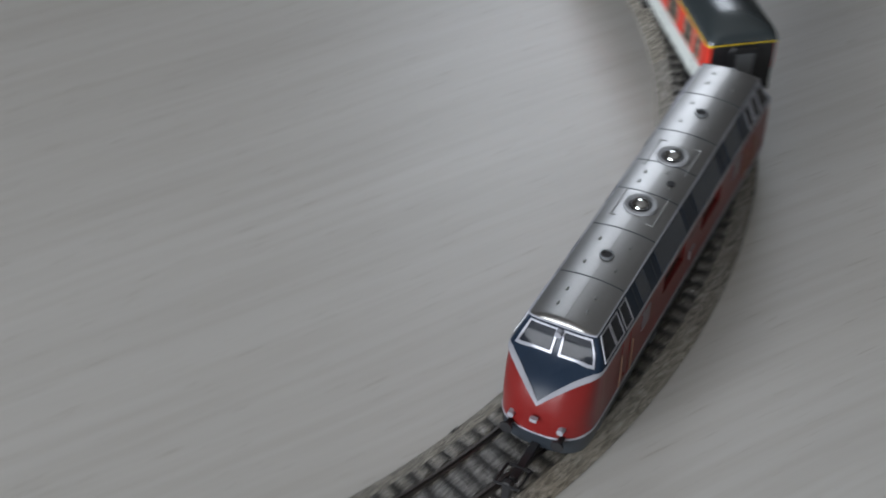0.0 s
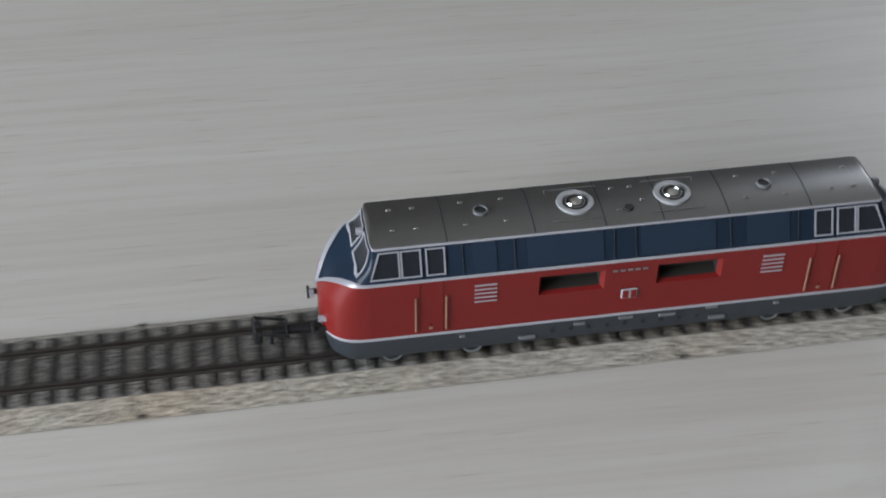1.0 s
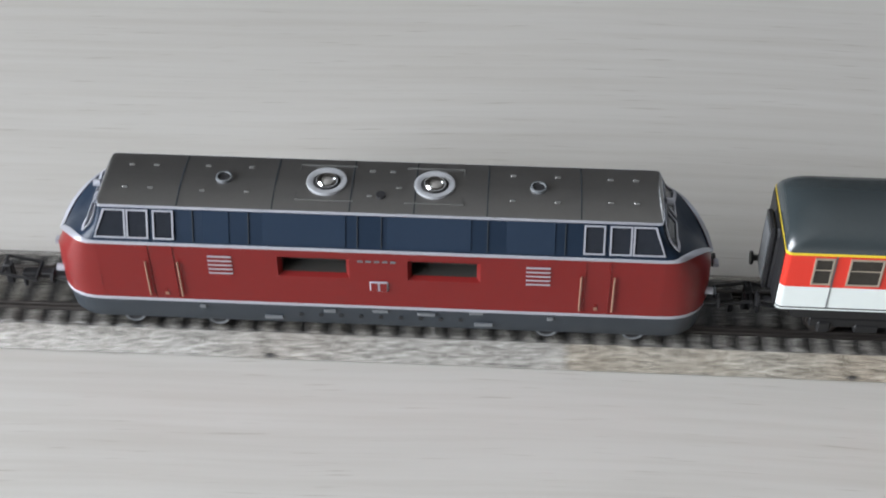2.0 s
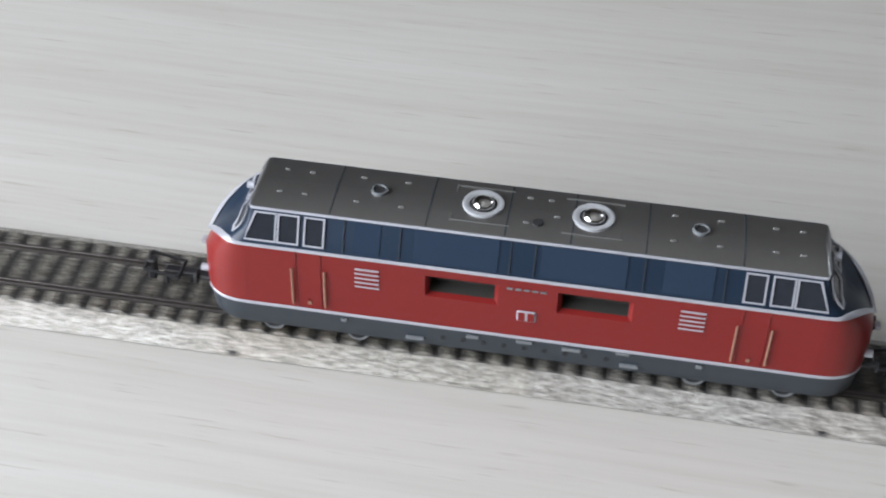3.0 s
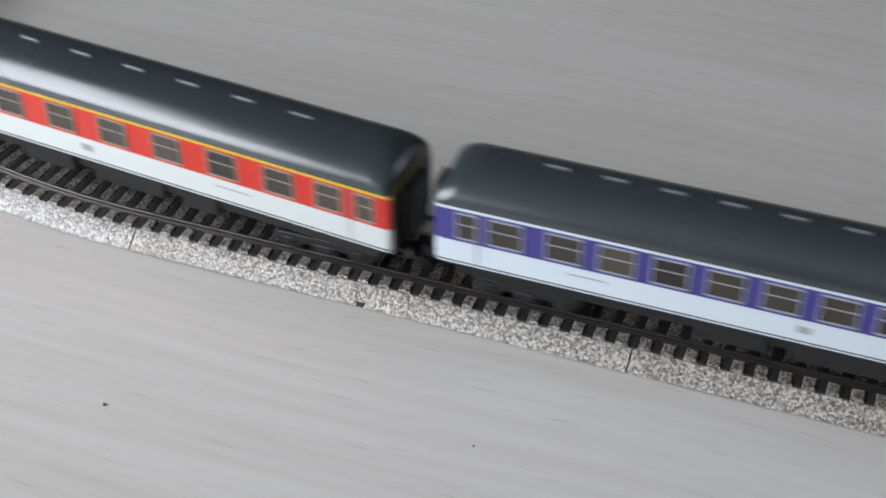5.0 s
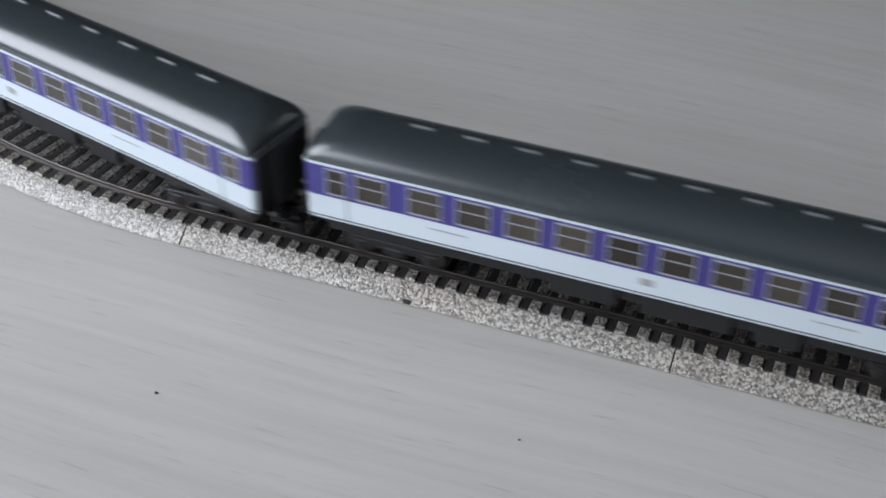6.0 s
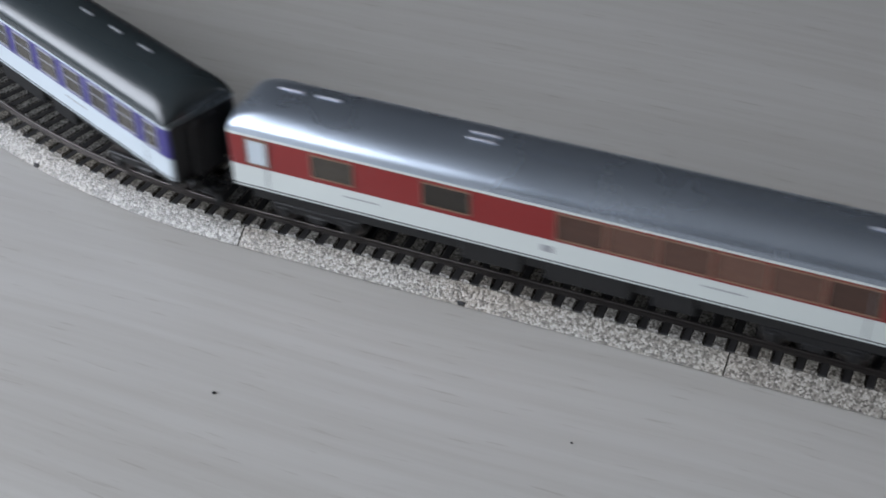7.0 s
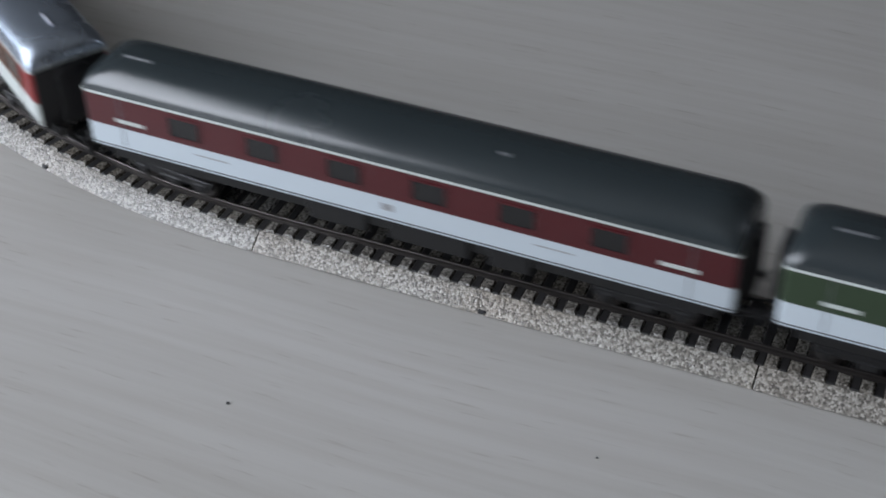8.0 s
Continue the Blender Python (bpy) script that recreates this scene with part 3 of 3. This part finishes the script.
    part("gutter", rings(bmesh.new(), [[Vector((p.x * k, p.y * k2, z)) for p in edge] for k, k2, z in ((0.999, 0.99, 0.0571), (1.0035, 1.045, 0.0572), (1.0035, 1.045, 0.0579), (0.999, 0.99, 0.0581))]), SILVER, base, "pale gutter line along the roof edge", smooth=True)
    ztop = lambda y: 0.0597 - 0.0016 * (abs(y) / 0.0124) ** 2
    for x in (-0.0628, -0.0330, 0.0112, 0.0338, 0.0628, -0.0088):
        bm = bmesh.new()
        ys = [-0.0123 + k * 0.0246 / 12 for k in range(13)]
        rings(bm, [[(x - 0.0002, y, ztop(y) - 0.0006), (x + 0.0002, y, ztop(y) - 0.0006), (x + 0.0002, y, ztop(y) + 0.00012), (x - 0.0002, y, ztop(y) + 0.00012)] for y in ys], cap=True)
        part("roof_joint", bm, SKIRT, base)
    for x in (-0.0170, 0.0170):
        fan = part("fan_ring", rings(bmesh.new(), [[(x + r * math.cos(a * math.pi / 16), r * math.sin(a * math.pi / 16), z) for a in range(32)] for r, z in ((0.0066, 0.0587), (0.0064, 0.0602), (0.0056, 0.0604), (0.0044, 0.0599), (0.0041, 0.0593))]), PALEGREY, base, "round fan opening with a pale rim", smooth=True)
        part("fan_well", one_rod((x, 0, 0.0587), (x, 0, 0.0598), 0.0046, 24), DARK, fan)
        bm = bmesh.new()
        bmesh.ops.create_uvsphere(bm, u_segments=20, v_segments=10, radius=0.0036, matrix=Matrix.Translation((x, 0, 0.0599)) @ Matrix.Diagonal((1, 1, 0.6, 1)))
        part("fan_dome", bm, CHROME, fan, "polished dome", smooth=True)
        sgn = 1 if x > 0 else -1
        bm = bmesh.new()
        for a, b2, c, d in ((x - 0.009, x + 0.009, 0.0082, 0.0086), (x - 0.009, x + 0.009, -0.0086, -0.0082), (x + sgn * 0.0088, x + sgn * 0.0092, -0.0086, 0.0086)):
            box(bm, a, b2, c, d, 0.0580, 0.0598 if abs(c) < 0.008 else 0.0594)
        part("hatch_frame", bm, ROOFTRIM, base)
    for x in (-0.0495, 0.0495):
        pipe = part("exhaust", rings(bmesh.new(), [[(x + r * math.cos(a * math.pi / 10), r * math.sin(a * math.pi / 10), z) for a in range(20)] for r, z in ((0.0027, 0.0592), (0.0026, 0.0606), (0.0021, 0.0607), (0.0019, 0.0597))]), VENT, base, "small round exhaust opening", smooth=True)
        part("exhaust_hole", one_rod((x, 0, 0.0590), (x, 0, 0.0601), 0.0020, 16), DARK, pipe)
    for x, y in ((-0.080, -0.0055), (-0.080, 0.0055), (-0.072, -0.0055), (-0.072, 0.0055), (0.080, -0.0055), (0.080, 0.0055), (0.072, -0.0055), (0.072, 0.0055), (-0.0555, -0.006), (-0.0555, 0.006), (-0.0415, -0.006), (-0.0415, 0.006), (0.0555, -0.006), (0.0555, 0.006), (0.0415, -0.006), (0.0415, 0.006), (-0.003, 0.006), (0.0035, 0.006), (-0.003, -0.006), (0.006, -0.002)):
        z = ztop(y)
        part("lifting_eye", one_box(x - 0.0009, x + 0.0009, y - 0.0004, y + 0.0004, z - 0.0004, z + 0.0006, bevel=0.0002), ROOFTRIM, base)
    part("roof_cap", one_rod((0.0005, -0.0055, 0.0587), (0.0005, -0.0055, 0.0599), 0.0016, 12), DARK, base)
    for side in (-1, 1):
        for end in (-1, 1):
            for c in ([(0.0892, 0.09), (0.0860, 0.88), (0.0790, 0.88), (0.0790, 0.09)], [(0.0787, 0.09), (0.0787, 0.88), (0.0718, 0.88), (0.0718, 0.09)], [(0.0704, 0.09), (0.0704, 0.88), (0.0638, 0.88), (0.0638, 0.09)]):
                cc = [(end * x, h) for x, h in c]
                bm = bmesh.new()
                side_frame(bm, side, cc, 0.00055, 0.0006)
                fr = part("cab_window", bm, SILVER, base, "silver framed cab side window")
                bm = bmesh.new()
                side_plate(bm, side, cc, 0.00025, 0.0004)
                part("pane", bm, GLASS, fr)
        for a, b2 in ((-0.0545, -0.0465), (-0.0360, -0.0100), (0.0030, 0.0290), (0.0400, 0.0550)):
            bm = bmesh.new()
            side_plate(bm, side, [(a, 0.06), (a, 0.90), (b2, 0.90), (b2, 0.06)], 0.00022, 0.0004)
            part("blue_panel", bm, PANEL, base, "smooth shiny dark blue panel")
        for x in (-0.058, -0.0405, -0.0065, 0.0010, 0.0340, 0.058):
            bm = bmesh.new()
            side_plate(bm, side, [(x, 0.04), (x, 0.92), (x + 0.0003, 0.92), (x + 0.0003, 0.04)], 0.0003, 0.0005)
            part("panel_seam", bm, SKIRT, base)
    for end in (-1, 1):
        for f0, f1 in ((-0.87, -0.07), (0.07, 0.87)):
            bm = bmesh.new()
            z0, z1, w, wz = 0.0480, 0.0565, 0.045, 0.0007
            nose_patch(bm, end, f0, f1, z0, z0 + wz, 0.0006)
            nose_patch(bm, end, f0, f1, z1 - wz, z1, 0.0006)
            nose_patch(bm, end, f0, f0 + w, z0, z1, 0.0006)
            nose_patch(bm, end, f1 - w, f1, z0, z1, 0.0006)
            fr = part("windscreen", bm, SILVER, base, "silver framed windscreen", smooth=True)
            bm = bmesh.new()
            nose_patch(bm, end, f0 + 0.03, f1 - 0.03, z0 + 0.0005, z1 - 0.0005, 0.00025)
            part("pane", bm, GLASS, fr, smooth=True)
        part("top_lamp", one_rod((end * 0.0895, 0, 0.0560), (end * 0.0915, 0, 0.0560), 0.0013, 12), SILVER, base, "small round headlamp")
        part("nose_plate", one_box(end * 0.1050, end * 0.1064, -0.0013, 0.0013, 0.0290, 0.0305), SILVER, base, "small pale plate")
        for y in (-0.0095, 0.0095):
            part("headlamp", one_rod((end * 0.1010, y, 0.0262), (end * 0.1046, y, 0.0262), 0.0013, 12), SILVER, base, "small round headlamp")
        buffers(base, end * 0.0985, 0.0218, end, 0.0075)
        coupler(base, end * 0.1000, end, 0.0230 if end < 0 else 0.016)
    part("chassis", one_box(-0.085, 0.085, -0.011, 0.011, 0.0125, 0.022), UNDER, base)
    bogies = [bogie(base, -0.066, 0.034), bogie(base, 0.066, 0.034)]
    lengthen(base, bogies, 1.02, 0.14, 0.0895)
    return base, bogies


def lengthen(thing, skip, factor, nose=0.0, from_x=1.0):
    """Draws the body parts of a vehicle out along its length, the ends a little more."""
    for ob in thing.children_recursive:
        if ob in skip or ob.parent in skip:
            continue
        for v in ob.data.vertices:
            end = max(0.0, abs(v.co.x) - from_x)
            v.co.x = math.copysign(abs(v.co.x) * factor + end * nose, v.co.x)


# ---- coaches ----
STRETCH = 1.03
CW, CL, ZB, ZS, ZT = 0.0165, 0.1245, 0.0255, 0.0510, 0.0606


def coach_plan(x_end, w, r, z, k=5):
    pts = []
    for sx, sy, a0 in ((1, 1, 0), (-1, 1, 90), (-1, -1, 180), (1, -1, 270)):
        for i in range(k + 1):
            a = radians(a0 + 90 * i / k)
            pts.append((sx * (x_end - r) + r * math.cos(a), sy * (w - r) + r * math.sin(a), z))
    return pts


def roof_height(a):
    """Height of the roof's skin; a from 0 at the cornice to 90 degrees at the ridge."""
    return ZS + 0.0002 + (ZT - ZS) * math.sin(a) ** 0.92


def coach(name, label, upper, lower, line, roof_mat, windows, glass, vents, frames, bars=True, end_door=None):
    base = tagged(new(name), label, "model coach", "coaches of the train")
    base.empty_display_size = 0.02
    zl = 0.0364
    part("lower_wall", rings(bmesh.new(), [coach_plan(CL, CW - 0.0006, 0.002, ZB), coach_plan(CL, CW, 0.002, ZB + 0.0006), coach_plan(CL, CW, 0.002, zl)], cap=True), lower, base, "", smooth=True)
    part("upper_wall", rings(bmesh.new(), [coach_plan(CL - 0.00005, CW - 0.00005, 0.002, zl - 0.0003), coach_plan(CL - 0.00005, CW - 0.00005, 0.002, ZS)], cap=True), upper, base, "", smooth=True)
    part("sole_line", rings(bmesh.new(), [coach_plan(CL, CW - 0.0003, 0.002, ZB + 0.0013), coach_plan(CL + 0.0001, CW + 0.00012, 0.002, ZB + 0.0014), coach_plan(CL + 0.0001, CW + 0.00012, 0.002, ZB + 0.0018), coach_plan(CL, CW - 0.0003, 0.002, ZB + 0.0019)]), DARK, base, "thin dark line along the bottom edge")
    part("sole_edge", rings(bmesh.new(), [coach_plan(CL, CW - 0.0008, 0.002, ZB - 0.0004), coach_plan(CL + 0.0001, CW - 0.0003, 0.002, ZB - 0.0003), coach_plan(CL + 0.0001, CW - 0.0002, 0.002, ZB + 0.0002), coach_plan(CL, CW - 0.0008, 0.002, ZB + 0.0003)]), DARK, base)
    part("cornice_line", rings(bmesh.new(), [coach_plan(CL, CW - 0.0004, 0.002, ZS - 0.0010), coach_plan(CL + 0.0002, CW + 0.0002, 0.002, ZS - 0.0008), coach_plan(CL + 0.0002, CW + 0.0002, 0.002, ZS + 0.0003), coach_plan(CL, CW - 0.0004, 0.002, ZS + 0.0004)]), line, base, "thin line under the roof", smooth=True)
    rr = []
    for j in range(15):
        a = radians(90 * j / 14)
        w, z = max((CW + 0.0002) * math.cos(a) ** 0.88, 0.0012), roof_height(a)
        rr.append(coach_plan(CL + 0.0001 - 0.015 * (1 - math.cos(a)) ** 1.15, w, min(0.002 + 0.010 * math.sin(a), w * 0.95), z, 7))
    part("roof", rings(bmesh.new(), [coach_plan(CL, CW - 0.0005, 0.002, ZS, 7)] + rr, cap=True), roof_mat, base, "smooth rounded roof", smooth=True)
    for side in (-1, 1):
        for x0, x1, z0, z1, g in windows:
            bm = bmesh.new()
            y0, y1, t = side * (CW - 0.0004), side * (CW + 0.00045), 0.00055
            loop = lambda d, y: [(x0 + d, y, z0 + d), (x1 - d, y, z0 + d), (x1 - d, y, z1 - d), (x0 + d, y, z1 - d)]
            rings(bm, [loop(0, y0), loop(0, y1), loop(t, y1), loop(t, y0)])
            w = part("window", bm, frames, base)
            if bars:
                for q in (0.56,):
                    zm = z0 + (z1 - z0) * q
                    part("window_bar", one_box(x0 + t, x1 - t, y0, side * (CW + 0.00035), zm - 0.00018, zm + 0.00018), frames, w)
            part("pane", one_box(x0 + 0.0004, x1 - 0.0004, side * (CW - 0.0006), side * (CW + 0.0001), z0 + 0.0004, z1 - 0.0004), g or glass, w)
        for x in (-0.109, 0.109):
            bm = bmesh.new()
            box(bm, x - 0.0002, x + 0.0002, side * (CW - 0.0002), side * (CW + 0.00015), ZB + 0.002, ZS - 0.001)
            part("door_joint", bm, VENT, base)
        part("emblem", one_box(-0.0022, 0.0022, side * (CW - 0.0002), side * (CW + 0.00015), 0.0308, 0.0337), PALEGREY, base, "small grey emblem patch")
        for x in (-0.071, 0.062):
            part("lettering_bars", one_box(x - 0.007, x + 0.007, side * (CW - 0.0002), side * (CW + 0.00012), 0.0328, 0.0333), PALEGREY, base)
    for x, y, lx in vents:
        z = roof_height(math.acos(min(1, (abs(y) / (CW + 0.0002)) ** (1 / 0.88))))
        part("roof_vent", one_box(x - lx, x + lx, y - 0.0006, y + 0.0006, z - 0.0008, z + 0.0007, bevel=0.0003), SILVER if roof_mat is SILVERROOF else VENT, base, "small flat roof vent")
    for end in (-1, 1):
        xe = end * CL
        gang = part("gangway", rings(bmesh.new(), [[(xe + end * d, y, z) for y, z in ((-w, 0.0255), (w, 0.0255), (w, t), (w * 0.7, t + 0.0022), (-w * 0.7, t + 0.0022), (-w, t))] for d, w, t in ((-0.001, 0.0066, 0.0482), (0.0008, 0.0066, 0.0482), (0.0014, 0.0060, 0.0476), (0.0022, 0.0066, 0.0482), (0.0032, 0.0066, 0.0482))], cap=True), BLACK, base, "black ribbed gangway bellows")
        part("gangway_door", one_box(xe + end * 0.0030, xe + end * 0.0036, -0.0042, 0.0042, 0.0275, 0.0478), end_door or DARK, gang, "narrow end door")
        part("end_plate", one_box(xe - end * 0.0002, xe + end * 0.0006, -0.0148, 0.0148, 0.0262, 0.0508), BLACK, base, "black end wall")
        buffers(base, xe, 0.0235, end)
        coupler(base, xe - end * 0.004, end, 0.0095)
    bm = one_box(-0.118, 0.118, -0.0125, 0.0125, 0.0185, 0.0262)
    part("underframe", bm, UNDER, base)
    for x, w in ((-0.022, 0.012), (0.014, 0.016), (0.045, 0.008)):
        part("battery_box", one_box(x - w, x + w, -0.0140, 0.0140, 0.0150, 0.0240, bevel=0.0008), UNDER, base)
    bogies = [bogie(base, -0.096, 0.028), bogie(base, 0.096, 0.028)]
    lengthen(base, bogies, STRETCH)
    return base, bogies


def windows_row(first, last, n, w, z0=0.0378, z1=0.0492):
    step = (last - first) / (n - 1)
    return [(first + i * step - w / 2, first + i * step + w / 2, z0, z1, None) for i in range(n)]


def train():
    out = [locomotive()]
    firsts = windows_row(-0.0785, 0.0815, 8, 0.0122) + [(-0.1155, -0.1095, 0.0378, 0.0492, None), (-0.1048, -0.0945, 0.0378, 0.0492, None), (0.0955, 0.1060, 0.0378, 0.0492, None), (0.1110, 0.1185, 0.0378, 0.0492, None)]
    out.append(coach("passenger_coach", "orange-red and white model passenger coach with yellow line", ORANGE, WHITE, YELLOW, CARROOF, firsts, OLIVEGLASS, [(-0.079 + 0.023 * i, 0.0015, 0.0042) for i in range(8)], FRAMEBEIGE, end_door=VENT))
    blues = windows_row(-0.0795, 0.0980, 11, 0.0125) + [(-0.1165, -0.1090, 0.0378, 0.0492, None), (-0.1055, -0.0935, 0.0378, 0.0492, None), (0.1105, 0.1180, 0.0378, 0.0492, None)]
    for _ in range(2):
        out.append(coach("passenger_coach", "violet-blue and white model passenger coach with dark grey roof", VIOLET, LILACWHITE, LILACWHITE, CARROOF, blues, OLIVEGLASS, [(-0.088 + 0.0195 * i, 0.0040, 0.0040) for i in range(10)], SILVER))
    diner = [(-0.0905, -0.0735, 0.0385, 0.0490, OLIVEGLASS), (-0.0470, -0.0285, 0.0385, 0.0490, OLIVEGLASS)] + windows_row(0.0115, 0.1035, 6, 0.0176, 0.0376, 0.0495) + [(-0.1170, -0.1075, 0.0375, 0.0495, LILACWHITE)]
    out.append(coach("dining_coach", "red and white model dining coach with brown windows and silver roof", WINERED, WHITE, WHITE, SILVERROOF, diner, BROWNGLASS, [(-0.106, 0.003, 0.0050), (-0.091, 0.003, 0.0050), (-0.030, -0.0010, 0.0055), (-0.030, 0.0030, 0.0055), (0.108, 0.000, 0.005)], DINERFRAME, bars=False))
    sleep = windows_row(-0.0815, 0.0810, 6, 0.0135, 0.0388, 0.0482)
    for mat, lab in ((MAROON, "maroon and white model sleeping coach with dark grey roof"), (GREEN, "dark green and white model sleeping coach with dark grey roof")):
        v = coach("sleeping_coach", lab, mat, LILACWHITE, WHITE, CARROOF, sleep, DIMGLASS, [(-0.106, -0.0035, 0.0060), (0.04, -0.006, 0.0020)], mat, bars=False)
        for a, b2 in ((-0.1110, -0.0990), (0.0985, 0.1115)):
            for side in (-1, 1):
                part("side_plate", one_box(a * STRETCH, b2 * STRETCH, side * (CW - 0.0002), side * (CW + 0.0003), 0.0390, 0.0405), WHITE, v[0], "white destination plate")
        out.append(v)
    return out


room()
TRAIN = train()


# seconds, and where the middle of the locomotive is along the track
PLACES = ((0, 0.2204 + 0.329 * 3.5), (3.3, 0.2862), (3.5, 0.2225), (4.0, 0.0442), (4.2, -0.0245), (4.5, -0.1139), (6.0, -0.6210), (6.5, -0.7769), (7.0, -0.9468), (7.5, -1.1078), (8.0, -1.2872))


def along(t):
    return float(np.interp(t, [p[0] for p in PLACES], [p[1] for p in PLACES]))


def slack(t):
    """From the locomotive's middle to the first coach's: the couplers draw tight as the train is pulled."""
    return float(np.interp(t, (0, 1.5, 2.0, 3.3, 4.0), (0.2500, 0.2512, 0.2565, 0.2607, 0.2620)))


def motions():
    for k, (thing, bogies) in enumerate(TRAIN):
        b = 0.066 if k == 0 else 0.096
        rows, turns = [], ([], [])
        for i in range(81):
            t = i / 10
            s = along(t) + (slack(t) + 0.270 * (k - 1) if k else 0.0)
            (p, hp), (q, hq) = place(s - b), place(s + b)
            d = q - p
            h = math.atan2(d.y, d.x)
            rows.append((t, Matrix.Translation((p + q) / 2) @ Matrix.Rotation(h, 4, "Z")))
            for n, (x, a) in enumerate(((-b, hp), (b, hq))):
                turn = (a - h + math.pi) % (2 * math.pi) - math.pi
                turns[n].append((t, pose(x, 0, 0, 0, 0, math.degrees(turn))))
        walk(thing, rows)
        for ob, r in zip(bogies, turns):
            walk(ob, r)


lay_track()
motions()
